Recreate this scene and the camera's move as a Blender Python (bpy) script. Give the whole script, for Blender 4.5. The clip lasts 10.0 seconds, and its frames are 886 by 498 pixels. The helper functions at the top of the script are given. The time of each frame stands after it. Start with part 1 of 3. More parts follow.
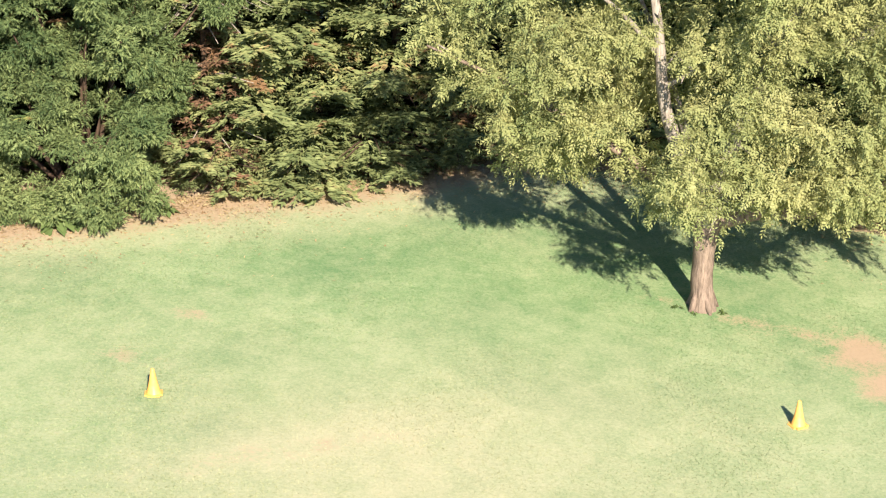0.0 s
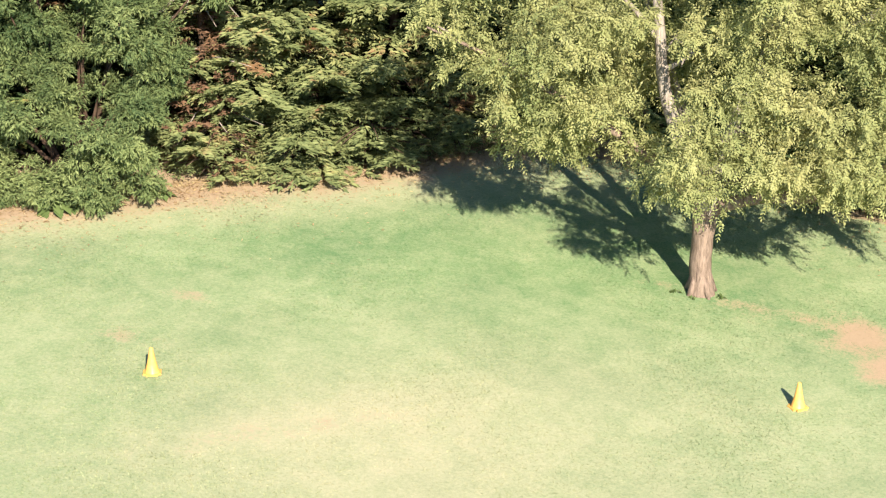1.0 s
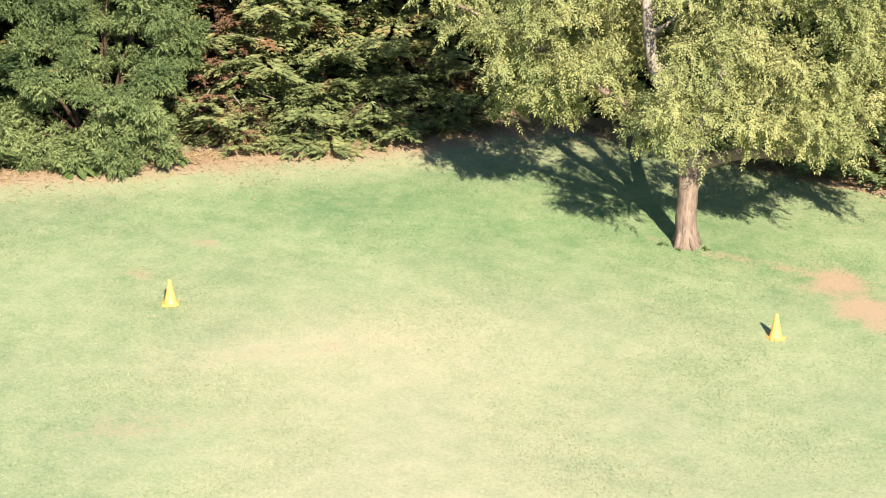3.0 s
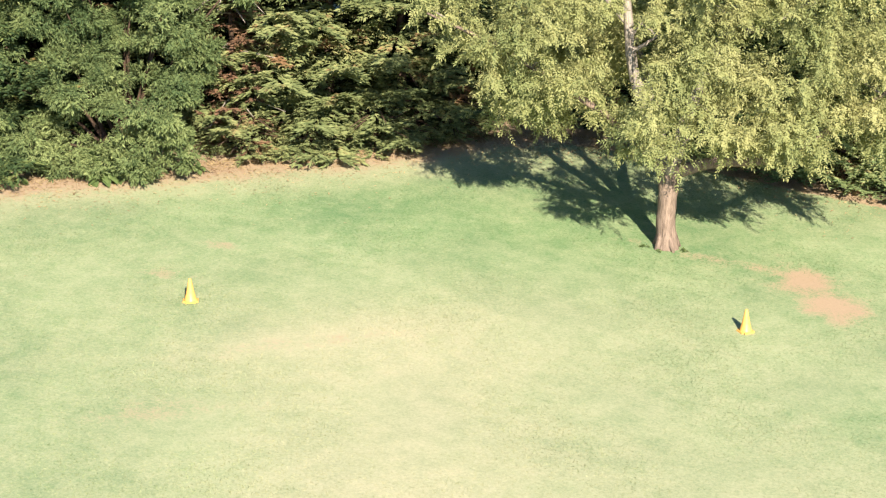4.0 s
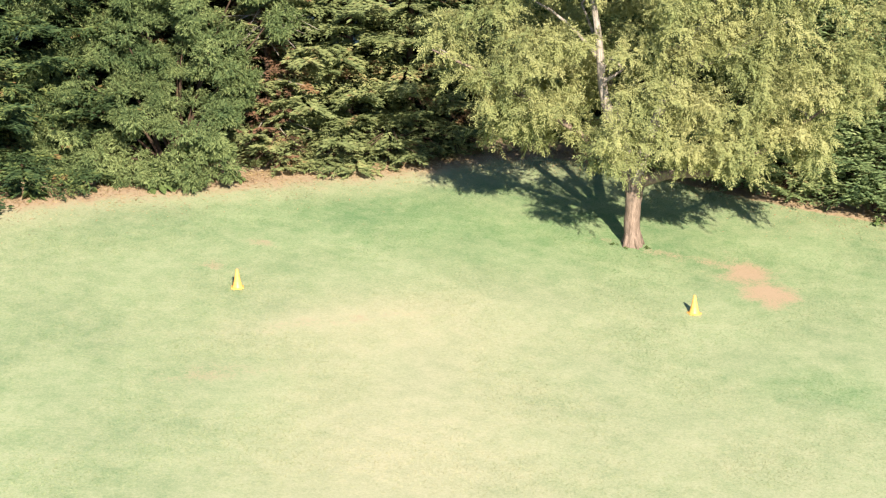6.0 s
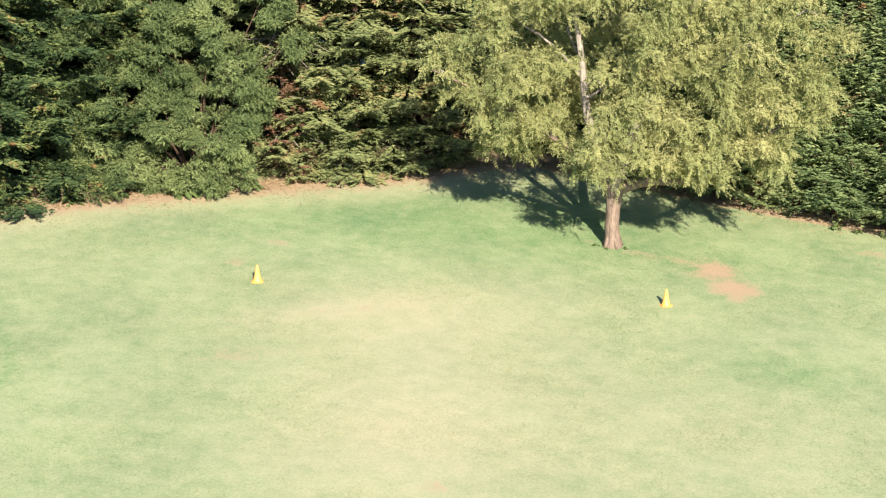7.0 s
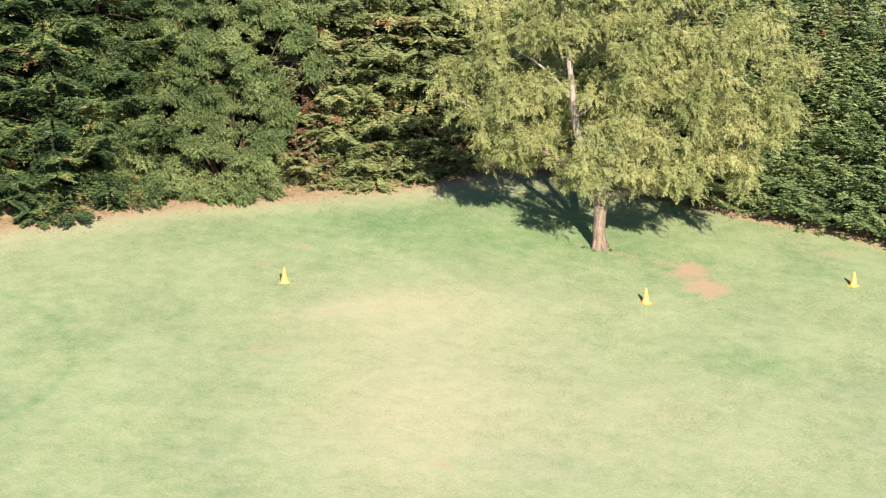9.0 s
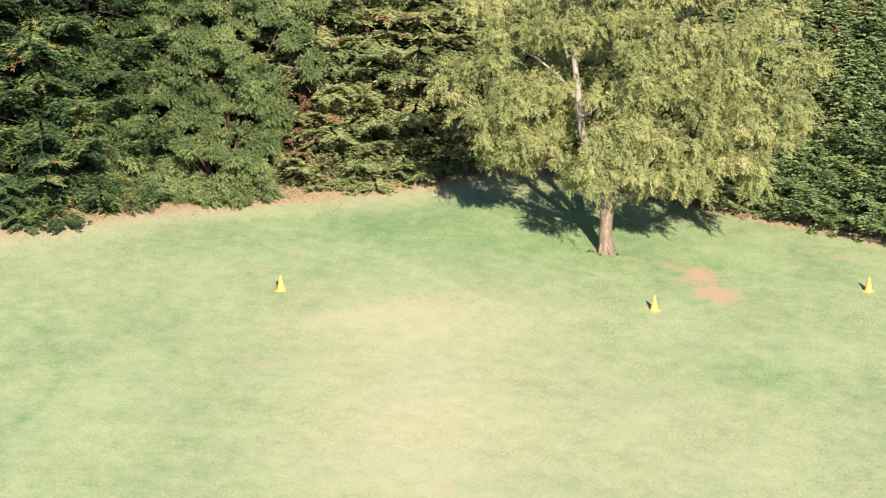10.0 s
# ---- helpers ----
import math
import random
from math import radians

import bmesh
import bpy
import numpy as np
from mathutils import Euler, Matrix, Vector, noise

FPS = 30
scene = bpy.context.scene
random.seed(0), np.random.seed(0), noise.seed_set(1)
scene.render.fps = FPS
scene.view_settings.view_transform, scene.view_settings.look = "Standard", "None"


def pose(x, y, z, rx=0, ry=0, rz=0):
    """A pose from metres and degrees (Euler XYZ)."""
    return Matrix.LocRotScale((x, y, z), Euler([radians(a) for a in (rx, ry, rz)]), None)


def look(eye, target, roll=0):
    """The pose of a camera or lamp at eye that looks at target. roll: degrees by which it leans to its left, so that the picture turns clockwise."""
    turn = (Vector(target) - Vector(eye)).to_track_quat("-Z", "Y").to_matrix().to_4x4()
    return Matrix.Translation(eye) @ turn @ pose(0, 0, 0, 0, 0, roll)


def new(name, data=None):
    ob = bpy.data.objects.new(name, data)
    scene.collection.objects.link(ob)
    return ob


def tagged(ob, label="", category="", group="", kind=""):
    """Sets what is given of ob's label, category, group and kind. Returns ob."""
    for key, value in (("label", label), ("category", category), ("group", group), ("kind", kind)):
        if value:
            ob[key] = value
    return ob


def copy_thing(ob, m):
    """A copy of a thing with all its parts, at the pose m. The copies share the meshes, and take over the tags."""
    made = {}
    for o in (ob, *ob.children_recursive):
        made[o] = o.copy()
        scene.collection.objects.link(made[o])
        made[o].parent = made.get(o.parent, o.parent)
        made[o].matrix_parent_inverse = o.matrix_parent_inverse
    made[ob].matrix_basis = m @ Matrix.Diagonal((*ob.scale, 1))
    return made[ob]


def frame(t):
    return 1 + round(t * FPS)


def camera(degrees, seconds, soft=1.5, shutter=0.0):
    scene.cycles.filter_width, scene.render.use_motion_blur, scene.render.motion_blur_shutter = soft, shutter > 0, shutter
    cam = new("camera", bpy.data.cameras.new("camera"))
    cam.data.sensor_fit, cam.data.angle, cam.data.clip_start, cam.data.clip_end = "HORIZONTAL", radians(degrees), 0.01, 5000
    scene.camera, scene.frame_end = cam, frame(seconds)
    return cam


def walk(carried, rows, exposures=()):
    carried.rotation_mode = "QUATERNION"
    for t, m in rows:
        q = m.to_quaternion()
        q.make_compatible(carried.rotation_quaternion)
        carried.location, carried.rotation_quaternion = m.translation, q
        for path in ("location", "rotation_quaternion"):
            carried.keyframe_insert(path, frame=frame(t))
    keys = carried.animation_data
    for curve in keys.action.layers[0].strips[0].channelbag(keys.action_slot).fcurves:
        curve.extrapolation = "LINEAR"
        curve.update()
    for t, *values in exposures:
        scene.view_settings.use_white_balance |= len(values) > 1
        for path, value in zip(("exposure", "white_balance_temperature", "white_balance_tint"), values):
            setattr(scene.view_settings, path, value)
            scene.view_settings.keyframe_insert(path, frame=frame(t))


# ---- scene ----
cam = camera(25.0, 10.0, soft=1.15)
PATH = [
    (0, (1.718, -25.132, 11.585), (1.518, -23.266, 10.892), -0.22),
    (0.5, (1.565, -25.098, 11.536), (1.376, -23.233, 10.838), 0.09),
    (1, (1.515, -25.231, 11.186), (1.330, -23.361, 10.502), 0.18),
    (1.5, (1.507, -25.446, 10.563), (1.322, -23.566, 9.904), 0.22),
    (2, (1.520, -25.666, 9.856), (1.335, -23.777, 9.227), 0.20),
    (2.5, (1.699, -26.580, 9.583), (1.507, -24.684, 8.976), 0.16),
    (4, (2.321, -30.259, 10.457), (2.117, -28.359, 9.865), -0.02),
    (4.5, (2.556, -31.711, 10.747), (2.348, -29.810, 10.163), -0.02),
    (5, (2.794, -33.248, 11.198), (2.582, -31.347, 10.615), -0.09),
    (5.5, (2.973, -34.923, 11.770), (2.761, -33.023, 11.183), -0.05),
    (7, (3.711, -41.400, 13.036), (3.497, -39.491, 12.477), 0.07),
    (7.5, (4.151, -43.959, 13.586), (3.929, -42.049, 13.035), -0.11),
    (8, (4.490, -46.670, 14.472), (4.266, -44.761, 13.917), -0.16),
    (8.5, (4.419, -47.373, 15.254), (4.201, -45.470, 14.680), -0.02),
    (9, (4.183, -46.576, 15.413), (3.969, -44.677, 14.826), -0.02),
    (9.5, (4.017, -45.630, 15.509), (3.805, -43.733, 14.910), -0.06),
    (10, (3.968, -44.842, 15.682), (3.754, -42.950, 15.070), -0.16),
]
walk(cam, [(t, look(e, g, r)) for t, e, g, r in PATH], [(0, 1.24, 6350, 8), (5.5, 1.22, 6350, 8), (7, 1.15, 6350, 8), (10, 1.11, 6350, 8)])


# ---- light ----
SUN_AZ, SUN_EL = 160.0, 31.0          # clockwise from +y, and above the horizon
world = bpy.data.worlds.new("world")
scene.world = world
world.use_nodes = True
wn, wl = world.node_tree.nodes, world.node_tree.links
sky = wn.new("ShaderNodeTexSky")
sky.sky_type, sky.sun_disc = "NISHITA", False
sky.air_density, sky.dust_density, sky.ozone_density = 0.9, 0.2, 5.0
sky.sun_elevation, sky.sun_rotation = radians(SUN_EL), radians(SUN_AZ)
wl.new(sky.outputs[0], wn["Background"].inputs[0])
wn["Background"].inputs[1].default_value = 0.076
sun = new("sun", bpy.data.lights.new("sun", "SUN"))
sun.data.energy, sun.data.angle, sun.data.color = 5.0, radians(0.5), (1.0, 0.88, 0.7)
sun_from = Vector((math.sin(radians(SUN_AZ)) * math.cos(radians(SUN_EL)), math.cos(radians(SUN_AZ)) * math.cos(radians(SUN_EL)), math.sin(radians(SUN_EL))))
sun.matrix_world = look(sun_from * 60, (0, 0, 0))


# ---- materials ----
def material(name, rough=0.8, spec=0.3):
    m = bpy.data.materials.new(name)
    m.use_nodes = True
    n, l = m.node_tree.nodes, m.node_tree.links
    b = n["Principled BSDF"]
    b.inputs["Roughness"].default_value = rough
    b.inputs["Specular IOR Level"].default_value = spec
    return m, n, l, b


def ramp(n, l, fac, stops):
    r = n.new("ShaderNodeValToRGB")
    while len(r.color_ramp.elements) < len(stops):
        r.color_ramp.elements.new(0.5)
    for e, (p, c) in zip(r.color_ramp.elements, stops):
        e.position, e.color = p, (*c, 1)
    l.new(fac, r.inputs[0])
    return r.outputs[0]


def noise_tex(n, l, scale, detail=4, rough=0.6, vector=None):
    t = n.new("ShaderNodeTexNoise")
    t.inputs["Scale"].default_value, t.inputs["Detail"].default_value, t.inputs["Roughness"].default_value = scale, detail, rough
    if vector:
        l.new(vector, t.inputs["Vector"])
    return t.outputs["Fac"]


def mix(n, l, fac, a, b, kind="MIX"):
    m = n.new("ShaderNodeMix")
    m.data_type, m.blend_type = "RGBA", kind
    for sock, v in ((m.inputs[0], fac), (m.inputs[6], a), (m.inputs[7], b)):
        if isinstance(v, (int, float)):
            sock.default_value = v
        elif isinstance(v, tuple):
            sock.default_value = (*v, 1)
        else:
            l.new(v, sock)
    return m.outputs[2]


def place(n, world_space=True):
    return n.new("ShaderNodeNewGeometry").outputs["Position"] if world_space else n.new("ShaderNodeTexCoord").outputs["Object"]


def leaf_material(name, stops, thin=0.25, dead=None, dead_from=0.95, rough=0.7, clump=0.9, grain=0.25):
    """Leaves: colour by island and by clump, with light shining through."""
    m, n, l, b = material(name, rough, 0.2)
    g = n.new("ShaderNodeNewGeometry")
    fine = g.outputs["Random Per Island"]
    big = noise_tex(n, l, clump, 3, 0.6, place(n))
    add = n.new("ShaderNodeMath")
    add.operation = "MULTIPLY_ADD"
    l.new(fine, add.inputs[0])
    add.inputs[1].default_value = grain
    l.new(big, add.inputs[2])
    sub = n.new("ShaderNodeMath")
    sub.operation = "SUBTRACT"
    l.new(add.outputs[0], sub.inputs[0])
    sub.inputs[1].default_value = grain / 2
    col = ramp(n, l, sub.outputs[0], stops)
    if dead:
        patch = ramp(n, l, noise_tex(n, l, 0.9, 4, 0.7, place(n)), [(dead_from - 0.06, (0, 0, 0)), (dead_from, (1, 1, 1))])
        col = mix(n, l, patch, col, dead)
    l.new(col, b.inputs["Base Color"])
    tr = n.new("ShaderNodeBsdfTranslucent")
    l.new(col, tr.inputs[0])
    ms = n.new("ShaderNodeMixShader")
    ms.inputs[0].default_value = thin
    l.new(b.outputs[0], ms.inputs[1])
    l.new(tr.outputs[0], ms.inputs[2])
    l.new(ms.outputs[0], n["Material Output"].inputs[0])
    return m


def bark_material(name, dark, light, scale=9):
    m, n, l, b = material(name, 0.9, 0.2)
    tc = n.new("ShaderNodeTexCoord").outputs["Object"]
    mp = n.new("ShaderNodeMapping")
    mp.inputs["Scale"].default_value = (1, 1, 0.16)
    l.new(tc, mp.inputs[0])
    f = noise_tex(n, l, scale * 2.2, 6, 0.7, mp.outputs[0])
    big = noise_tex(n, l, 2.3, 3, 0.6, tc)
    c = ramp(n, l, f, [(0.32, dark), (0.62, light)])
    c = mix(n, l, ramp(n, l, big, [(0.4, (0, 0, 0)), (0.75, (0.6, 0.6, 0.6))]), c, tuple(0.6 * v for v in light))
    l.new(c, b.inputs["Base Color"])
    bp = n.new("ShaderNodeBump")
    bp.inputs["Strength"].default_value, bp.inputs["Distance"].default_value = 0.9, 0.03
    l.new(f, bp.inputs["Height"])
    l.new(bp.outputs[0], b.inputs["Normal"])
    return m


GRASS = [(0.25, (0.13, 0.222, 0.1)), (0.5, (0.196, 0.285, 0.132)), (0.75, (0.272, 0.352, 0.182))]
# dried grass, and the tone the halo of sunlight is painted with
DRY_HALO = (0.45, 0.415, 0.275)
SOIL = (0.405, 0.295, 0.2)


def ground_material(name, blades=False):
    """Lawn: greens at three scales, dried grass with a painted halo, and bare earth where the attributes say."""
    m, n, l, b = material(name, 0.85, 0.15)
    pos = place(n)
    coarse = noise_tex(n, l, 0.35, 5, 0.6, pos)
    mid = noise_tex(n, l, 2.2, 5, 0.65, pos)
    fine = noise_tex(n, l, 20, 6, 0.8, pos)
    f = mix(n, l, 0.3, coarse, mid)
    f = mix(n, l, 0.4, f, fine)
    if blades:
        f = mix(n, l, 0.15, f, n.new("ShaderNodeNewGeometry").outputs["Random Per Island"])
    col = ramp(n, l, f, [(0.4, GRASS[0][1]), (0.5, GRASS[1][1]), (0.6, GRASS[2][1])])
    # the dry attribute also carries the halo painted into the lawn
    for key, tint, soft in (("dry", DRY_HALO, 0.35), ("soil", SOIL, 0.25)):
        a = n.new("ShaderNodeAttribute")
        a.attribute_name = key
        s = n.new("ShaderNodeMath")
        s.operation = "MULTIPLY_ADD"
        l.new(mix(n, l, 0.5, mid, fine), s.inputs[0])
        s.inputs[1].default_value = 0.9
        w = n.new("ShaderNodeMath")
        w.operation = "MULTIPLY"
        l.new(a.outputs["Fac"], w.inputs[0])
        w.inputs[1].default_value = 0.6
        l.new(w.outputs[0], s.inputs[2])
        k = ramp(n, l, s.outputs[0], [(0.56, (0, 0, 0)), (0.74, (1, 1, 1))] if key == "soil" else [(0.3, (0, 0, 0)), (0.9, (0.9, 0.9, 0.9))])
        shade = mix(n, l, fine, tuple(0.8 * v for v in tint), tuple(min(1, 1.2 * v) for v in tint))
        col = mix(n, l, k, col, shade)
    l.new(col, b.inputs["Base Color"])
    if blades:
        tr = n.new("ShaderNodeBsdfTranslucent")
        l.new(col, tr.inputs[0])
        ms = n.new("ShaderNodeMixShader")
        ms.inputs[0].default_value = 0.28
        l.new(b.outputs[0], ms.inputs[1])
        l.new(tr.outputs[0], ms.inputs[2])
        l.new(ms.outputs[0], n["Material Output"].inputs[0])
    else:
        bp = n.new("ShaderNodeBump")
        bp.inputs["Strength"].default_value, bp.inputs["Distance"].default_value = 0.3, 0.02
        l.new(fine, bp.inputs["Height"])
        l.new(bp.outputs[0], b.inputs["Normal"])
    return m


M_GROUND = ground_material("lawn_earth")
M_BLADE = ground_material("grass_blades", True)
M_CONIFER = leaf_material("conifer_sprays", [(0.25, (0.09, 0.12, 0.05)), (0.5, (0.2, 0.23, 0.095)), (0.78, (0.37, 0.37, 0.16))], 0.2, (0.27, 0.16, 0.085), 0.645)
# conifer colours darkened: painted shade for the far-left and back trees
M_SHADED = leaf_material("shaded_conifer_sprays", [(0.3, (0.02, 0.04, 0.018)), (0.52, (0.064, 0.1, 0.038)), (0.78, (0.25, 0.28, 0.09))], 0.12, (0.24, 0.12, 0.06), 0.67)
M_CYPRESS = leaf_material("cypress_sprays", [(0.25, (0.1, 0.155, 0.07)), (0.5, (0.225, 0.29, 0.125)), (0.78, (0.38, 0.42, 0.19))], 0.2, (0.26, 0.15, 0.08), 0.665)
M_BUSH = leaf_material("shrub_leaves", [(0.25, (0.06, 0.1, 0.04)), (0.5, (0.158, 0.205, 0.08)), (0.78, (0.34, 0.385, 0.16))], 0.28)
M_LEAF = leaf_material("yellowing_leaves", [(0.25, (0.21, 0.25, 0.1)), (0.5, (0.345, 0.355, 0.15)), (0.78, (0.48, 0.45, 0.21))], 0.3, grain=0.16, rough=0.85)
M_WEED = leaf_material("weed_leaves", [(0.2, (0.07, 0.11, 0.035)), (0.8, (0.2, 0.26, 0.09))], 0.25)
M_DEAD = leaf_material("dead_needles", [(0.2, (0.08, 0.045, 0.03)), (0.8, (0.24, 0.14, 0.085))], 0.1)
M_BARK = bark_material("grey_bark", (0.1, 0.07, 0.055), (0.34, 0.25, 0.2))
M_LIMB = bark_material("pale_limb_bark", (0.13, 0.1, 0.08), (0.46, 0.4, 0.35))
M_DARKBARK = bark_material("conifer_bark", (0.03, 0.02, 0.014), (0.11, 0.07, 0.05))
M_CONE, cn, cl, cb = material("yellow_plastic", 0.45, 0.45)
cl.new(ramp(cn, cl, noise_tex(cn, cl, 14, 4, 0.6, place(cn, False)), [(0.3, (0.76, 0.36, 0.08)), (0.7, (0.86, 0.46, 0.13))]), cb.inputs["Base Color"])


# ---- mesh helpers ----
def part(name, bm, mat, parent=None, label="", smooth=True):
    me = bpy.data.meshes.new(name)
    bm.to_mesh(me)
    bm.free()
    me.materials.append(mat)
    if smooth:
        me.shade_smooth()
    ob = new(name, me)
    if parent:
        ob.parent = parent
    return tagged(ob, label)


def array_mesh(name, verts, faces, mat, parent=None, label="", **attributes):
    """A mesh from vertex rows and equal-sided faces; attributes are floats on its points."""
    verts, faces = np.asarray(verts, np.float32), np.asarray(faces, np.int32)
    me = bpy.data.meshes.new(name)
    k = faces.shape[1]
    me.vertices.add(len(verts))
    me.vertices.foreach_set("co", verts.ravel())
    me.loops.add(faces.size)
    me.loops.foreach_set("vertex_index", faces.ravel())
    me.polygons.add(len(faces))
    me.polygons.foreach_set("loop_start", np.arange(0, faces.size, k, dtype=np.int32))
    me.update(calc_edges=True)
    me.validate()
    for key, values in attributes.items():
        me.attributes.new(key, "FLOAT", "POINT").data.foreach_set("value", np.asarray(values, np.float32))
    me.materials.append(mat)
    ob = new(name, me)
    if parent:
        ob.parent = parent
    return tagged(ob, label)


def norm(v):
    return v / np.maximum(np.linalg.norm(v, axis=-1, keepdims=True), 1e-9)


def kites(at, ahead, side, length, width, fold=0.15):
    """Leaf blades: each a kite of four points, a little folded along its middle."""
    up = np.cross(side, ahead)
    length, width = np.reshape(length, (-1, 1)), np.reshape(width, (-1, 1))
    mid = at + ahead * length * 0.42
    verts = np.stack([at, mid - side * width / 2 + up * width * fold, at + ahead * length, mid + side * width / 2 + up * width * fold], 1)
    return verts.reshape(-1, 3)


def quad_faces(count):
    return np.arange(count * 4).reshape(-1, 4)


def tube(bm, points, radii, sides=8, rng=None):
    """A tapered, bent limb through points."""
    rings = []
    for i, p in enumerate(points):
        p = Vector(p)
        a = (Vector(points[min(i + 1, len(points) - 1)]) - Vector(points[max(i - 1, 0)])).normalized()
        s = a.orthogonal().normalized() if abs(a.z) < 0.9 else Vector((1, 0, 0)).cross(a).normalized()
        s = (Vector((0.0, 1.0, 0.0)).cross(a)).normalized() if abs(a.y) < 0.95 else s
        t = a.cross(s)
        ring = []
        for k in range(sides):
            w = 2 * math.pi * k / sides
            r = radii[i] * (1 + (rng.uniform(-0.09, 0.09) if rng else 0))
            ring.append(bm.verts.new(p + (s * math.cos(w) + t * math.sin(w)) * r))
        rings.append(ring)
    for a, b in zip(rings, rings[1:]):
        for k in range(sides):
            bm.faces.new((a[k], a[(k + 1) % sides], b[(k + 1) % sides], b[k]))
    bm.faces.new(list(reversed(rings[0])))
    bm.faces.new(rings[-1])


def spline(points, steps=5):
    """Points of a smooth curve through points."""
    p = [np.array(q, float) for q in points]
    p = [2 * p[0] - p[1], *p, 2 * p[-1] - p[-2]]
    out = []
    for i in range(1, len(p) - 2):
        for s in np.arange(steps) / steps:
            a, b, c, d = p[i - 1 : i + 3]
            out.append(0.5 * (2 * b + (c - a) * s + (2 * a - 5 * b + 4 * c - d) * s**2 + (3 * b - a - 3 * c + d) * s**3))
    return [*out, p[-2]]


# ---- the lie of the land ----
def lie(x, y):
    """Height of the lawn: it rises gently to the trees and falls to the right."""
    return -0.07 - 0.065 * 60 * np.tanh(x / 60) + 0.064 * 60 * np.tanh(y / 60)


EDGE = np.array([(-30.0, -9.5), (-14.8, 0.15), (-12.91, 1.3), (-11.62, 2.08), (-10.35, 3.05), (-9.0, 4.0), (-7.73, 4.7), (-6.18, 5.6), (-4.72, 6.42), (-3.22, 7.2), (-2.02, 8.07), (-0.95, 8.95), (0.33, 9.4), (1.7, 9.1), (3.34, 8.45), (4.8, 7.81), (6.4, 7.24), (7.94, 6.82), (9.0, 6.5), (10.45, 5.82), (26.0, -1.5)])


def edge_y(x):
    return np.interp(x, EDGE[:, 0], EDGE[:, 1])


def blob(x, y, cx, cy, rx, ry, turn=0.0):
    c, s = math.cos(turn), math.sin(turn)
    u, v = (x - cx) * c + (y - cy) * s, -(x - cx) * s + (y - cy) * c
    return np.exp(-((u / rx) ** 2 + (v / ry) ** 2))


def soil_at(x, y):
    d = edge_y(x) - y
    left = np.clip((1.0 - x) / 3, 0.1, 1)
    strip = np.clip(1.0 - d / (1.25 * left + 0.12), -0.5, 1) * 0.62
    s = np.maximum(strip, 0.62 * blob(x, y, 5.4, 1.75, 0.62, 0.8, 0.2))
    s = np.maximum(s, 0.6 * blob(x, y, 5.02, 2.7, 0.6, 0.85, 0.2))
    for b in ((3.4, 3.45, 0.9, 0.32, -0.2), (1.95, 3.95, 0.5, 0.2), (4.2, 3.2, 0.7, 0.3), (-4.95, 1.91, 0.4, 0.22), (-5.6, 0.43, 0.6, 0.25), (0.0, -9.4, 0.32, 0.35), (8.75, 4.97, 0.8, 0.3)):
        s = np.maximum(s, 0.33 * blob(x, y, *b))
    for b in ((-3.0, -1.8, 2.0, 0.3, 0.5), (-4.6, -4.6, 1.3, 0.5, 0.4)):
        s = np.maximum(s, 0.25 * blob(x, y, *b))
    return np.where((d < 0) & (d > -9), 0.9, np.where(d < 0, 0.0, s))


def dry_halo_at(x, y):
    d = edge_y(x) - y
    # third blob: part dry grass, part halo of sunlight painted on the lawn
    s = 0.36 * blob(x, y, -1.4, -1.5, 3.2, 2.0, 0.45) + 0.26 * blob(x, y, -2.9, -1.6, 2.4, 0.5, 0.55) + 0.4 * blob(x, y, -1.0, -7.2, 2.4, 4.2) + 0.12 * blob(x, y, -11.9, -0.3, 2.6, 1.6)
    s = s + 0.22 * blob(x, y, 3.0, -6.4, 7.0, 5.2) + 0.7 * np.clip(1 - d / 2.4, 0, 1) * np.clip((2.0 - x) / 4, 0.1, 1)
    s = s - 0.3 * blob(x, y, 6.5, -2.8, 1.5, 0.9) - 0.28 * blob(x, y, -1.0, 4.2, 8.0, 2.3)
    ring = np.abs(np.hypot(x + 12.97, y + 7.1) - 4.4)
    return s + 0.1 - 0.26 * np.exp(-((ring / 0.13) ** 2)) * (x > -14)


def make_ground():
    far = np.array([18, 24, 34, 50, 80, 140, 260, 500, 1000, 2000.0])
    xs = np.r_[-far[::-1] - 2, np.arange(-18, 16.01, 0.2), far]
    ys = np.r_[-far[::-1] - 16, np.arange(-28, 16.01, 0.2), far]
    x, y = np.meshgrid(xs, ys)
    bumps = np.array([noise.noise(Vector((a * 0.5, b * 0.5, 0.0))) for a, b in zip(x.ravel(), y.ravel())]).reshape(x.shape)
    z = lie(x, y) + 0.012 * bumps
    w = len(xs)
    i = (np.arange(len(ys) - 1)[:, None] * w + np.arange(w - 1)[None]).ravel()
    ob = array_mesh("ground", np.stack([x, y, z], -1).reshape(-1, 3), np.stack([i, i + 1, i + w + 1, i + w], 1), M_GROUND,
                    soil=soil_at(x, y).ravel(), dry=dry_halo_at(x, y).ravel())
    ob.data.shade_smooth()
    return tagged(ob, "mown lawn with dry patches, a painted bright halo and bare reddish earth", "ground", kind="structure")


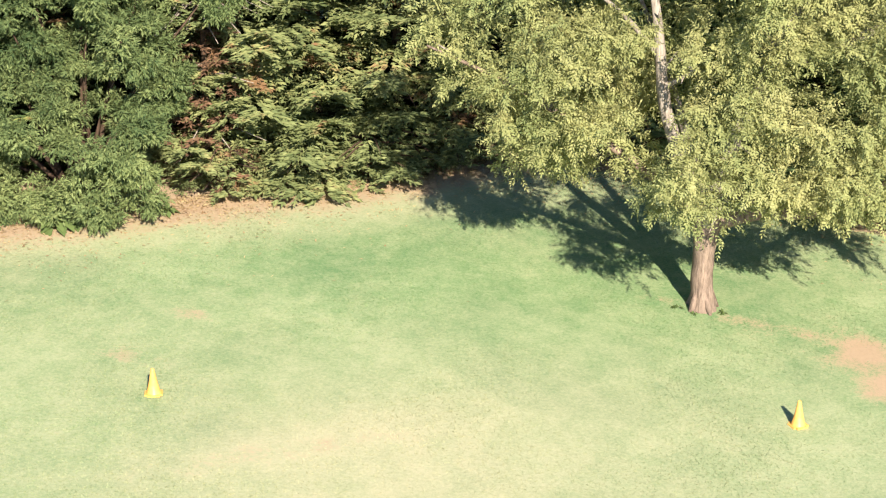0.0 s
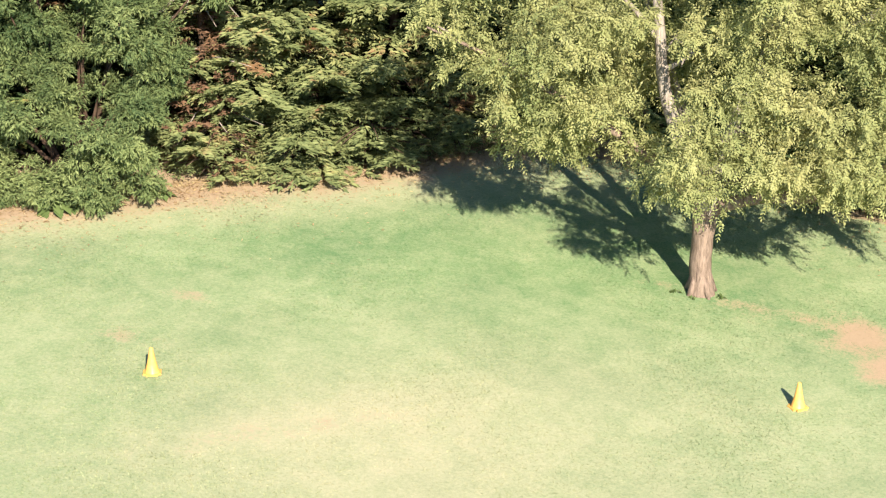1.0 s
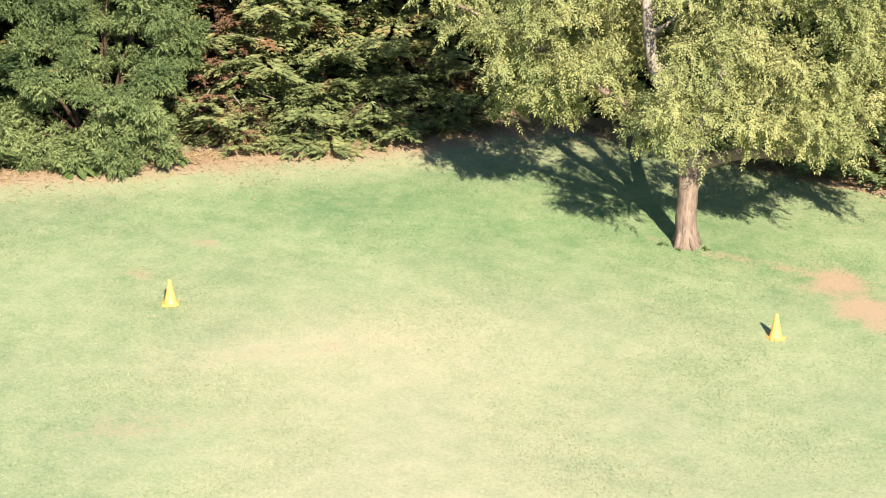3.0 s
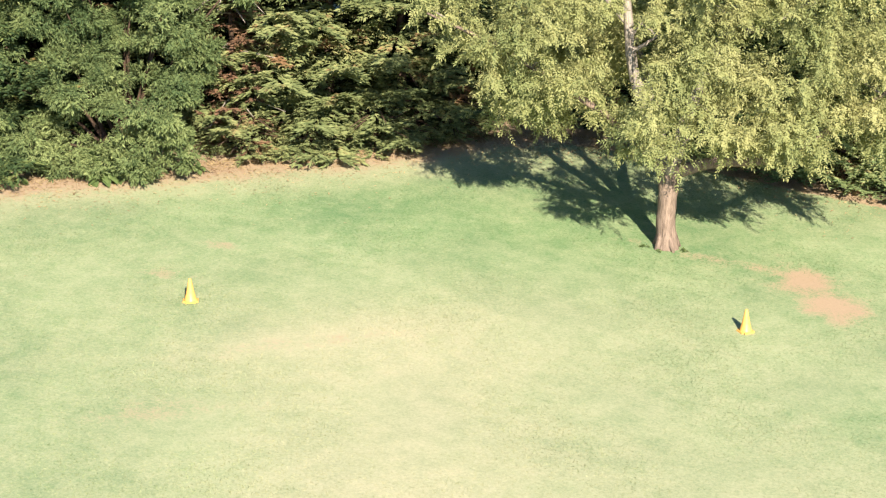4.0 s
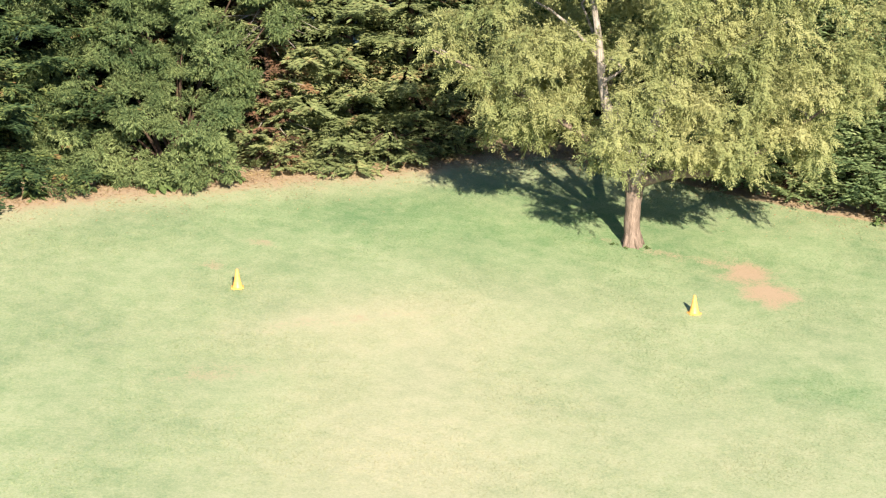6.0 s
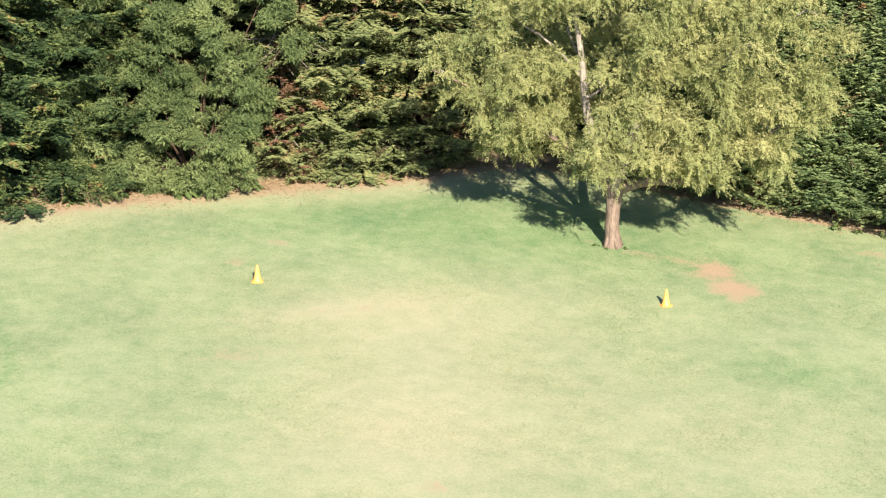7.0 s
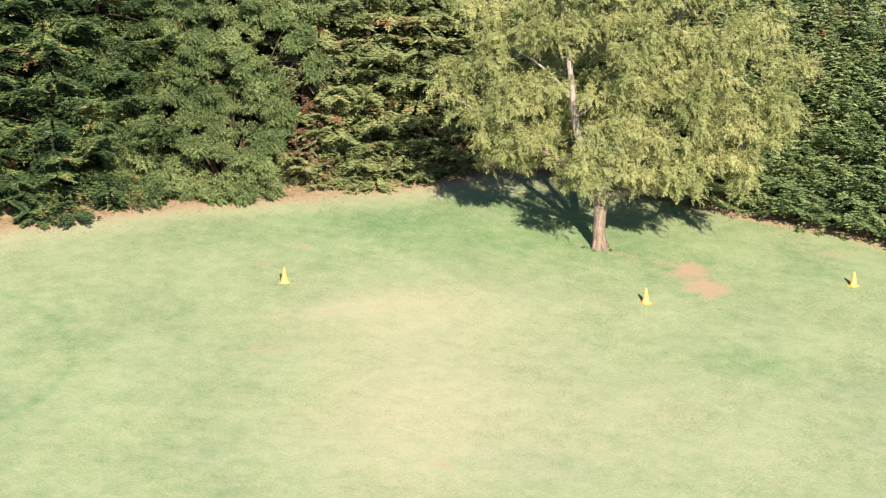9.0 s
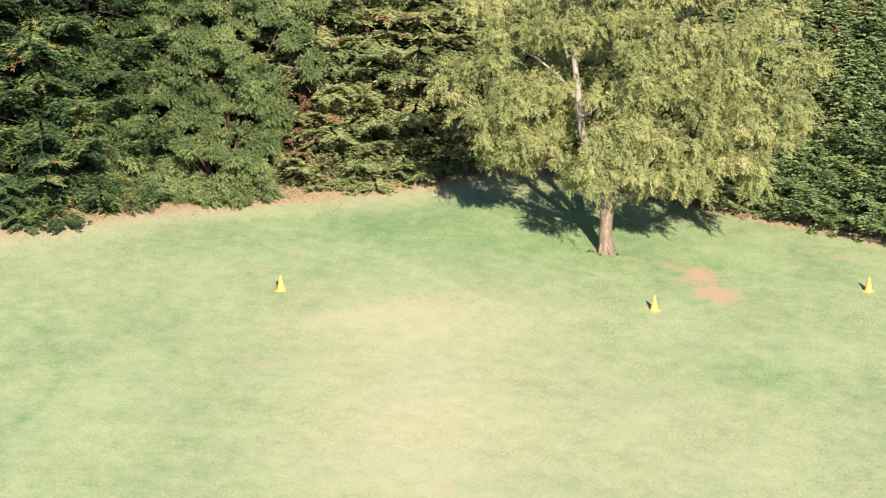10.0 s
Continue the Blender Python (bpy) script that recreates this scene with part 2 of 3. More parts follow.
def make_grass():
    rng = np.random.default_rng(3)
    count = 520000
    y = -17 + 27 * rng.random(count)
    x = rng.uniform(-15, 12, count)
    d = edge_y(x) - y
    keep = (d > 0.05) & (soil_at(x, y) < rng.uniform(0.05, 0.7, count))
    x, y = x[keep], y[keep]
    k = len(x)
    at = np.stack([x, y, lie(x, y) - 0.004], 1)
    turn, lean = rng.uniform(0, 2 * math.pi, k), rng.uniform(0.5, 1.8, k)
    ahead = np.stack([np.cos(turn) * lean, np.sin(turn) * lean, np.ones(k)], 1)
    ahead = norm(ahead)
    side = norm(np.cross(ahead, np.stack([-np.sin(turn + 0.7), np.cos(turn + 0.7), 0 * turn], 1)))
    tall = rng.uniform(0.014, 0.032, (k, 1))
    wide = rng.uniform(0.006, 0.014, (k, 1))
    verts = np.stack([at - side * wide, at + side * wide, at + ahead * tall], 1).reshape(-1, 3)
    # the blades repeat the ground's painted halo
    ob = array_mesh("grass", verts, np.arange(3 * k).reshape(-1, 3), M_BLADE, soil=np.repeat(soil_at(x, y) - 0.2, 3), dry=np.repeat(dry_halo_at(x, y), 3))
    tagged(ob, "short mown grass, green with straw-yellow patches and a painted bright halo", "grass", kind="stuff")


make_ground()
make_grass()


# ---- conifers ----
def conifer_arrays(rng, height, radius, boughs, skirt=0.12, spray=0.12, droop=0.25, full=0.75, lift=0.0, gap=0.085, fan=0.5):
    """Flat drooping boughs, each a fan of branchlets set with needle tufts: verts of kites."""
    up = np.array([0, 0, 1.0])
    out = []
    for b in range(boughs):
        u = skirt / height + (1 - skirt / height) * ((b + rng.random()) / boughs) ** 1.1
        reach = radius * (full + (1 - full) * (1 - u)) * (1 - u**3.0) * rng.uniform(0.66, 1.12) + 0.12
        turn = b * 2.39996 + rng.uniform(-0.35, 0.35)
        d = np.array([math.cos(turn), math.sin(turn), 0.0])
        start = min(0.35, 0.25 / reach)
        k = max(4, int(reach * (1 - start) / gap))
        s = np.linspace(start, 1.0, k)
        rise = (rng.uniform(-droop, 0.08) + lift * (0.5 + u)) * reach
        line = d * (s * reach)[:, None] + up * (u * height * 0.97 + rise * s**1.4 + 0.1 * reach * s**4)[:, None]
        line[:, 2] = np.maximum(line[:, 2], 0.08)
        ax = norm(np.gradient(line, axis=0))
        lat = norm(np.cross(ax, up))
        width = fan * rng.uniform(0.75, 1.2)
        for side in (-1, 1):
            length = (width * np.sin(np.pi * np.clip(s, 0, 0.93)) ** 0.7 * (0.55 + 0.45 * s) + 0.1) * rng.uniform(0.7, 1.25, k)
            bd = norm(ax * rng.uniform(0.55, 1.0, (k, 1)) + lat * side + up * rng.uniform(-0.42, 0.12, (k, 1)))
            m = max(3, int(width / 0.085))
            for j in range(m):
                q = (j + 0.6) / m
                base = line + bd * (length * q)[:, None] - up * (0.16 * length * q * q)[:, None] + rng.normal(0, 0.012, (k, 3))
                for w in (-1, 1, 0):
                    if w == 0 and j < m - 1 and j % 2:
                        continue
                    kd = norm(bd + np.cross(bd, up) * w * 0.75 + up * rng.uniform(-0.3, 0.2, (k, 1)))
                    sd = norm(np.cross(kd, up + d * 0.5 + rng.normal(0, 0.35, (k, 3))))
                    ln = spray * rng.uniform(0.75, 1.35, k) * (1.25 if w == 0 else 1.0)
                    out.append(kites(base, kd, sd, ln, ln * 0.27))
    return np.concatenate(out)


def conifer_trunk(height, rng, stubs=26):
    bm = bmesh.new()
    steps = 8
    pts = [(rng.uniform(-0.05, 0.05) if i else 0, rng.uniform(-0.05, 0.05) if i else 0, -0.15 + height * 0.97 * i / steps) for i in range(steps + 1)]
    tube(bm, pts, [0.12 * (1 - 0.9 * i / steps) for i in range(steps + 1)], 8, rng)
    for _ in range(stubs):
        z, w = rng.uniform(0.3, height * 0.75), rng.uniform(0, 2 * math.pi)
        r = rng.uniform(0.7, 1.5)
        tube(bm, [(0, 0, z), (math.cos(w) * r * 0.5, math.sin(w) * r * 0.5, z - 0.02), (math.cos(w) * r, math.sin(w) * r, z - 0.12)], [0.03, 0.02, 0.006], 5)
    return bm


def make_conifer(seed, height, radius, branches, mat, label, group, stubs=26, **shape):
    rng = np.random.default_rng(seed)
    tree = new("conifer")
    tagged(tree, label, "conifer tree", group)
    part("trunk", conifer_trunk(height, random.Random(seed), stubs), M_DARKBARK, tree, "brown conifer trunk with dead inner twigs")
    v = conifer_arrays(rng, height, radius, branches, **shape)
    array_mesh("crown", v, quad_faces(len(v) // 4), mat, tree)
    return tree


def stand(ob, x, y, turn=0.0, scale=1.0):
    ob.matrix_basis = Matrix.Translation((x, y, float(lie(x, y)) - 0.03)) @ Matrix.Rotation(turn, 4, "Z") @ Matrix.Scale(scale, 4)
    return ob


def plant_rows():
    rnd = random.Random(5)
    spruce = "tall green conifer with layered drooping boughs over bare earth"
    hedge = "dense green hedge conifer with feathery tip, reaching the ground"
    dark = "conifer with drooping boughs down to the ground, shade put into its colour"
    back = "conifers behind the lawn"
    spruces = [make_conifer(11 + k, 8.6, 2.1, 108, M_CONIFER, spruce, back, full=0.82, skirt=0.3) for k in range(2)]
    # left-hand conifers, with shade put into their colour
    shaded_trees = [make_conifer(21 + k, 8.8, 2.3, 95, M_SHADED, dark, back, full=0.85, droop=0.32, fan=0.6) for k in range(2)]
    cypresses = [make_conifer(31 + k, 8.0, 1.4, 200, M_CYPRESS, hedge, "conifer hedge along the lawn", full=0.92, droop=0.12, lift=0.5, spray=0.1, fan=0.42, gap=0.085) for k in range(2)]
    # added to close gaps; its dark colours paint the shade between front trees
    filler = make_conifer(41, 9.6, 2.2, 105, M_SHADED, "tall conifer filling gaps behind the front row, shade put into its colour", back, full=0.85, spray=0.2, gap=0.15, fan=0.75)
    for i, (x, y, size) in enumerate([(-5.45, 7.85, 1.0), (-4.13, 8.5, 1.04), (-2.75, 9.15, 0.96), (-6.6, 7.6, 0.95)]):
        ob = spruces[i] if i < 2 else copy_thing(spruces[i % 2], Matrix())
        stand(ob, x, y, 0.3 + 1.9 * i, size)
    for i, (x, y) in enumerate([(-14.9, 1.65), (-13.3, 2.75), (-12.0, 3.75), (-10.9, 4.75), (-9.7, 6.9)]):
        ob = shaded_trees[i] if i < 2 else copy_thing(shaded_trees[i % 2], Matrix())
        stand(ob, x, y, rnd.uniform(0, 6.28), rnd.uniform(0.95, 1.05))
    row = [(-0.9, 10.8, 1.2), (0.48, 11.05, 1.15), (1.67, 10.65, 1.15), (2.84, 9.9, 1.12), (3.99, 8.97, 1.1), (5.04, 8.42, 1.08), (6.07, 8.02, 1.06), (7.09, 7.77, 1.05), (8.1, 7.47, 1.04), (9.09, 7.12, 1.02), (10.12, 6.67, 1.0), (11.2, 6.17, 1.0), (12.3, 5.57, 1.0)]
    for i, (x, y, size) in enumerate(row):
        ob = cypresses[i] if i < 2 else copy_thing(cypresses[i % 2], Matrix())
        stand(ob, x, y, rnd.uniform(0, 6.28), size * rnd.uniform(0.97, 1.03))
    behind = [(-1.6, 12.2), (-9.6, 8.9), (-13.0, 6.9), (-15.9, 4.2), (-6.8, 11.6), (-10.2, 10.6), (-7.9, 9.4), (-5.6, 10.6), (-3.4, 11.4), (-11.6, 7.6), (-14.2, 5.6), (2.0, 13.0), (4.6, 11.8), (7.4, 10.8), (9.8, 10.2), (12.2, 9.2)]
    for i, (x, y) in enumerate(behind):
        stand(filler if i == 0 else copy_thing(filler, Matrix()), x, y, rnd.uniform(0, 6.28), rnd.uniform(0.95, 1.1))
    low = make_conifer(43, 1.5, 1.0, 34, M_CONIFER, "low young conifer spreading over the earth strip", "young conifers", skirt=0.15, full=0.9, fan=0.4)
    for i, (x, y, size) in enumerate([(-5.5, 6.75, 0.8), (-1.75, 9.1, 0.75), (-3.1, 7.95, 0.85), (-4.3, 7.25, 0.6), (-2.4, 8.5, 0.7)]):
        stand(low if i == 0 else copy_thing(low, Matrix()), x, y, 1.3 * i, size)



plant_rows()


# ---- broad-leaved shrub tree beside the conifers ----
def clumped(rng, n, centre, r, clumps=16, size=0.4):
    """Points in small clumps over a lobe, and the way outwards at each."""
    c = norm(rng.normal(size=(clumps, 3))) * r * rng.uniform(0.55, 1.0, (clumps, 1)) * np.array([1, 1, 0.85])
    pick = rng.integers(0, clumps, n)
    d = norm(rng.normal(size=(n, 3)))
    local = d * r * size * rng.uniform(0.6, 1.2, (clumps, 1))[pick] * (0.4 + 0.6 * rng.random((n, 1)) ** 0.5) * np.array([1, 1, 0.6])
    return np.array(centre) + c[pick] + local, norm(d + 0.8 * norm(c)[pick])


def leafy_lobes(rng, lobes, twigs, leaves, length, wide, hang=0.5):
    """Leaves on short twigs through the outer part of each lobe."""
    vol = np.array([l[3] ** 2 for l in lobes])
    out = []
    for (cx, cy, cz, r), n in zip(lobes, (twigs * vol / vol.sum()).astype(int)):
        p, d = clumped(rng, n, (cx, cy, cz), r, 20, 0.34)
        ax = norm(d + np.array([0, 0, -0.35 * hang]) + rng.normal(0, 0.35, (n, 3)))
        for k in range(leaves):
            s = (k + 0.5) / leaves
            turn = norm(np.cross(ax, rng.normal(size=(n, 3))))
            ld = norm(ax * 0.7 + turn * rng.uniform(0.5, 1.0, (n, 1)) + np.array([0, 0, -hang * 0.5]))
            sd = norm(np.cross(ld, d + np.array([0, 0, 0.5]) + rng.normal(0, 0.45, (n, 3))))
            ln = length * rng.uniform(0.7, 1.3, n)
            out.append(kites(p + ax * (length * 2.2 * (s - 0.5)), ld, sd, ln, ln * wide))
    return np.concatenate(out)


def make_shrub(name, seed, foot, lobes, twigs, label, leaf=0.095):
    rng = np.random.default_rng(seed)
    x0, y0 = foot
    z0 = float(lie(x0, y0))
    tree = new(name)
    tree.location = (x0, y0, z0)
    tagged(tree, label, "shrub")
    rnd = random.Random(seed)
    for cx, cy, cz, r in lobes:
        bm = bmesh.new()
        tube(bm, spline([(rnd.uniform(-0.15, 0.15), rnd.uniform(-0.15, 0.15), -0.1), (cx * 0.35, cy * 0.35, cz * 0.5), (cx * 0.85, cy * 0.85, cz * 0.95)], 4), np.linspace(0.055, 0.012, 9), 6, rnd)
        part("stem", bm, M_DARKBARK, tree, "thin brown stem forking from the ground")
    v = leafy_lobes(rng, lobes, twigs, 9, leaf, 0.27)
    array_mesh("crown", v, quad_faces(len(v) // 4), M_BUSH, tree)
    return tree


SHRUB_LOBES = [(-0.95, -0.2, 4.48, 0.93), (0.49, -0.4, 4.0, 0.85), (-0.99, -0.6, 3.07, 1.01), (1.08, -0.4, 2.76, 0.9), (-2.3, -1.0, 2.46, 0.78), (-2.45, -1.1, 1.22, 0.78), (-0.65, -0.9, 1.8, 0.81), (0.72, -1.1, 1.46, 0.96), (0.48, -1.2, 0.58, 0.65), (1.28, -0.9, 0.5, 0.43), (-1.54, -1.0, 0.6, 0.65), (-0.71, -1.2, 0.44, 0.5), (-2.77, -0.7, 4.17, 0.85), (-1.62, 0.1, 5.43, 0.93), (0.26, 0.1, 5.16, 0.85), (1.82, 0.1, 4.64, 0.85), (1.5, -0.2, 2.01, 0.56), (-2.95, -1.0, 2.0, 0.6), (-0.28, 0.0, 2.32, 0.71), (2.4, 0.2, 3.46, 0.47), (-1.0, -1.3, 0.3, 0.38), (-0.2, -1.35, 0.28, 0.36), (0.6, -1.4, 0.28, 0.36), (-1.9, -1.25, 0.4, 0.42), (-2.7, -1.3, 0.5, 0.5)]
make_shrub("shrub_tree", 51, (-7.63, 5.79), SHRUB_LOBES, 24000, "tall grey-green leafy shrub tree hanging over the lawn edge", leaf=0.078)


# ---- the big yellowing tree on the lawn ----
def make_lawn_tree():
    rng, rnd = np.random.default_rng(71), random.Random(71)
    x0, y0 = 2.64, 3.83
    z0 = float(lie(x0, y0))
    tree = new("broadleaf_tree")
    tree.location = (x0, y0, z0)
    tagged(tree, "spreading broad-leaved tree with yellowing hanging leaves on the lawn", "tree")
    bm = bmesh.new()
    pts = spline([(0, 0, -0.12), (0.0, 0, 0.05), (-0.02, 0, 0.4), (-0.01, 0, 0.9), (0.01, 0, 1.3), (0.03, 0, 1.55)], 3)
    rad = np.interp([p[2] for p in pts], [-0.12, 0.05, 0.3, 0.9, 1.3, 1.6], [0.27, 0.21, 0.172, 0.16, 0.2, 0.21])
    tube(bm, pts, rad, 16, rnd)
    for w in (0.4, 1.5, 2.7, 3.9, 5.2):
        c, q = math.cos(w), math.sin(w)
        tube(bm, [(c * 0.12, q * 0.12, 0.3), (c * 0.19, q * 0.19, 0.08), (c * 0.28, q * 0.28, -0.04)], [0.05, 0.055, 0.02], 8, rnd)
    part("trunk", bm, M_BARK, tree, "thick grey-brown furrowed trunk")
    limbs = [
        ([(-0.02, 0, 1.3), (-0.35, 0.1, 2.2), (-0.68, 0.15, 3.2), (-0.82, 0.2, 4.4), (-1.05, 0.3, 5.8), (-1.2, 0.3, 7.4)], 0.145),
        ([(0.02, 0, 1.3), (0.3, 0.4, 2.3), (0.75, 0.7, 3.4), (1.4, 0.8, 4.8), (2.0, 0.8, 6.3), (2.4, 0.8, 7.6)], 0.14),
        ([(0.05, 0, 1.35), (0.8, -0.1, 1.6), (1.8, -0.3, 1.75), (2.9, -0.3, 2.4), (4.0, -0.1, 3.2)], 0.125),
        ([(-0.05, 0, 1.35), (-0.8, -0.3, 2.2), (-1.9, -0.5, 3.0), (-3.1, -0.5, 3.7), (-4.2, -0.5, 4.2)], 0.095),
        ([(0.0, -0.05, 1.35), (0.1, -0.6, 1.9), (0.2, -1.2, 2.2), (0.25, -1.6, 2.3)], 0.1),
        ([(0.0, 0.05, 1.35), (-0.3, 1.0, 2.4), (-0.8, 2.2, 3.6), (-1.3, 3.0, 4.6)], 0.11),
        ([(0.9, 0.75, 3.7), (1.8, 0.5, 4.0), (3.0, 0.3, 4.8), (4.2, 0.3, 5.6)], 0.1),
        ([(-0.75, 0.2, 3.9), (-1.5, 0.2, 4.7), (-2.6, 0.2, 5.4)], 0.05),
        ([(-0.72, 0.17, 3.45), (-0.45, 0.05, 3.65), (-0.25, 0.0, 3.8)], 0.05),
    ]
    for line, r in limbs:
        bm = bmesh.new()
        p = spline(line, 5)
        tube(bm, p, [r * (1 - 0.82 * i / (len(p) - 1)) for i in range(len(p))], 10, rnd)
        pale = line[0][2] > 1.36 or abs(line[1][0]) < 0.5
        limb = part("limb", bm, M_LIMB if pale else M_BARK, tree, "pale smooth limb" if pale else "rough dark limb")
        for i in range(6, len(p), 3):
            d = norm(np.array([rnd.uniform(-1, 1), rnd.uniform(-1, 1), rnd.uniform(-0.2, 0.7)]))
            q = p[i]
            bm = bmesh.new()
            tube(bm, [q, q + d * 0.2, q + d * 0.5 + np.array([0, 0, -0.08])], [0.03, 0.02, 0.006], 6)
            part("twig", bm, M_LIMB, limb)
    out = []
    down = np.array([0, 0, -1.0])
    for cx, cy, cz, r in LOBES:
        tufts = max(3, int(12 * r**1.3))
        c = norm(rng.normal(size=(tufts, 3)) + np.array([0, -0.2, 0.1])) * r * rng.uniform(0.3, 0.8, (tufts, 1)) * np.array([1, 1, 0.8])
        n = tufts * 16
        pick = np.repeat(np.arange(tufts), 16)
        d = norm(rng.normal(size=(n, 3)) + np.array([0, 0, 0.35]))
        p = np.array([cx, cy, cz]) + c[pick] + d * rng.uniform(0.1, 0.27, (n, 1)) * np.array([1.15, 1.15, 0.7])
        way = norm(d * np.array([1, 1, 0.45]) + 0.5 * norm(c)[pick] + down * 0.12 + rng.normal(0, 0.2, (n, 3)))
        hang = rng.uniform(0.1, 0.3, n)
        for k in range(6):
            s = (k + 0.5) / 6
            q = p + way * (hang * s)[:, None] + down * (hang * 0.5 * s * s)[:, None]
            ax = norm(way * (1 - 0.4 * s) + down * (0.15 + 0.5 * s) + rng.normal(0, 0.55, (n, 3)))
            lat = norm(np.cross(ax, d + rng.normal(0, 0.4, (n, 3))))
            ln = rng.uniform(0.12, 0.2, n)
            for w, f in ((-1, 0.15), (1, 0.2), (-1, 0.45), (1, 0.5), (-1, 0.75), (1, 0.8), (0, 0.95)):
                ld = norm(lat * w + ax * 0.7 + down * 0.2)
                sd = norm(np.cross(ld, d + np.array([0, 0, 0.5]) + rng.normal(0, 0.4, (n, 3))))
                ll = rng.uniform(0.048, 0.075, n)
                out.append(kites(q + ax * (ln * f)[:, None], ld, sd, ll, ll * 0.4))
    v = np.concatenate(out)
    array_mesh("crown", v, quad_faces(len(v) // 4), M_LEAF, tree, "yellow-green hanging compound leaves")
    return tree


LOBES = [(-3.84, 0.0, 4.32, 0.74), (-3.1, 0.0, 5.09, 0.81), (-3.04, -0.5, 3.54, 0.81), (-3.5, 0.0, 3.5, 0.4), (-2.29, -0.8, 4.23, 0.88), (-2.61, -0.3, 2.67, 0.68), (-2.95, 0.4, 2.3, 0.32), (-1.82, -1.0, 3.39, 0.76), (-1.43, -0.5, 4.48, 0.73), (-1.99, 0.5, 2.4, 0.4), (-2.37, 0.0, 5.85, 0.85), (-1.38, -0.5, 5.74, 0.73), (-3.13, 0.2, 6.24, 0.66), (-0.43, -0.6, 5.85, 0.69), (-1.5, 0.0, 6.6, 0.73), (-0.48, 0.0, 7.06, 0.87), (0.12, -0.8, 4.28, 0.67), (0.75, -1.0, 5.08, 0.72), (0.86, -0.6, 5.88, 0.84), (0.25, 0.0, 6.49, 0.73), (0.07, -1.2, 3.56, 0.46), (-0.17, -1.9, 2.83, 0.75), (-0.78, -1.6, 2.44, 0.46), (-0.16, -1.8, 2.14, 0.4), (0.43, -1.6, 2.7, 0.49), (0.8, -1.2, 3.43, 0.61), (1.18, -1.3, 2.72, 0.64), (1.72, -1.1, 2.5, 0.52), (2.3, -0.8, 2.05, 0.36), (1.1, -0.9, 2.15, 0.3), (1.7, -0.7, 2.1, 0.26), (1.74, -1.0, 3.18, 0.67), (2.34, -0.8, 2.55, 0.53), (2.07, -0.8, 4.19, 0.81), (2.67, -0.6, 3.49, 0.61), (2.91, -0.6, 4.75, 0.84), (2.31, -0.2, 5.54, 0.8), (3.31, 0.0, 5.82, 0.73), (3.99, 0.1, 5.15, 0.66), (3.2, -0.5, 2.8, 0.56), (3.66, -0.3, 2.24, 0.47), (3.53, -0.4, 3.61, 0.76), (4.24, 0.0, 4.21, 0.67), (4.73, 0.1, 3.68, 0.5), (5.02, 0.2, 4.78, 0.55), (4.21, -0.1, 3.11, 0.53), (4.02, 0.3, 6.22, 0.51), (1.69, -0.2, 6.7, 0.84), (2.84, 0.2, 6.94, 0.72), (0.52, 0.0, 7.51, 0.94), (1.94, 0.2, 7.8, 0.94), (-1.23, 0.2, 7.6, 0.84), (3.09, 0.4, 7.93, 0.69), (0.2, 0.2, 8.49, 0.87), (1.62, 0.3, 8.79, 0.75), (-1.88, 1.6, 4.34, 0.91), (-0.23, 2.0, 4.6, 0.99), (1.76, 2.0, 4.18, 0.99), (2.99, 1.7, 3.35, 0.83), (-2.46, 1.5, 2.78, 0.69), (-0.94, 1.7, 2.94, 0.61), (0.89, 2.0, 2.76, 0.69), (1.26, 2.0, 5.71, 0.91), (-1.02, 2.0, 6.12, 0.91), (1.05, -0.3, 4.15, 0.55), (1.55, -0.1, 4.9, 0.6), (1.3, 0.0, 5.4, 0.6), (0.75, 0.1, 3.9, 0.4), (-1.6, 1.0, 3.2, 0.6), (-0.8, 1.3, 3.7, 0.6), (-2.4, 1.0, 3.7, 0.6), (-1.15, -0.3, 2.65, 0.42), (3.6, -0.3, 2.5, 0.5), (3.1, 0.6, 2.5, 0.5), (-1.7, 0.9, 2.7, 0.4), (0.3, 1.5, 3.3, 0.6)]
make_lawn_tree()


# ---- marker cones ----
def make_cone():
    cone = new("marker_cone")
    tagged(cone, "yellow plastic marker cone standing on the lawn", "cone", "marker cones on the lawn")
    bm = bmesh.new()
    prof = [(0.125, 0.02), (0.118, 0.03), (0.075, 0.2), (0.034, 0.42), (0.03, 0.445), (0.022, 0.45), (0.018, 0.44), (0.02, 0.3)]
    rings = [[bm.verts.new((r * math.cos(2 * math.pi * k / 24), r * math.sin(2 * math.pi * k / 24), z)) for k in range(24)] for r, z in prof]
    for a, b in zip(rings, rings[1:]):
        for k in range(24):
            bm.faces.new((a[k], a[(k + 1) % 24], b[(k + 1) % 24], b[k]))
    part("body", bm, M_CONE, cone)
    bm = bmesh.new()
    bmesh.ops.create_cube(bm, size=1, matrix=Matrix.LocRotScale((0, 0, 0.005), None, (0.3, 0.3, 0.032)))
    bmesh.ops.bevel(bm, geom=[e for e in bm.edges if abs(e.verts[0].co.z - e.verts[1].co.z) > 0.01], offset=0.05, segments=4, affect="EDGES")
    bmesh.ops.bevel(bm, geom=list(bm.edges), offset=0.005, segments=2, affect="EDGES")
    part("base", bm, M_CONE, cone, smooth=False)
    return cone


first = make_cone()
for i, (x, y, turn) in enumerate(((-4.92, -0.6, 0.2), (3.92, 0.33, 0.5), (9.17, 2.8, 0.9))):
    ob = first if i == 0 else copy_thing(first, Matrix())
    stand(ob, x, y, turn, 0.83)
    ob.location.z += 0.035


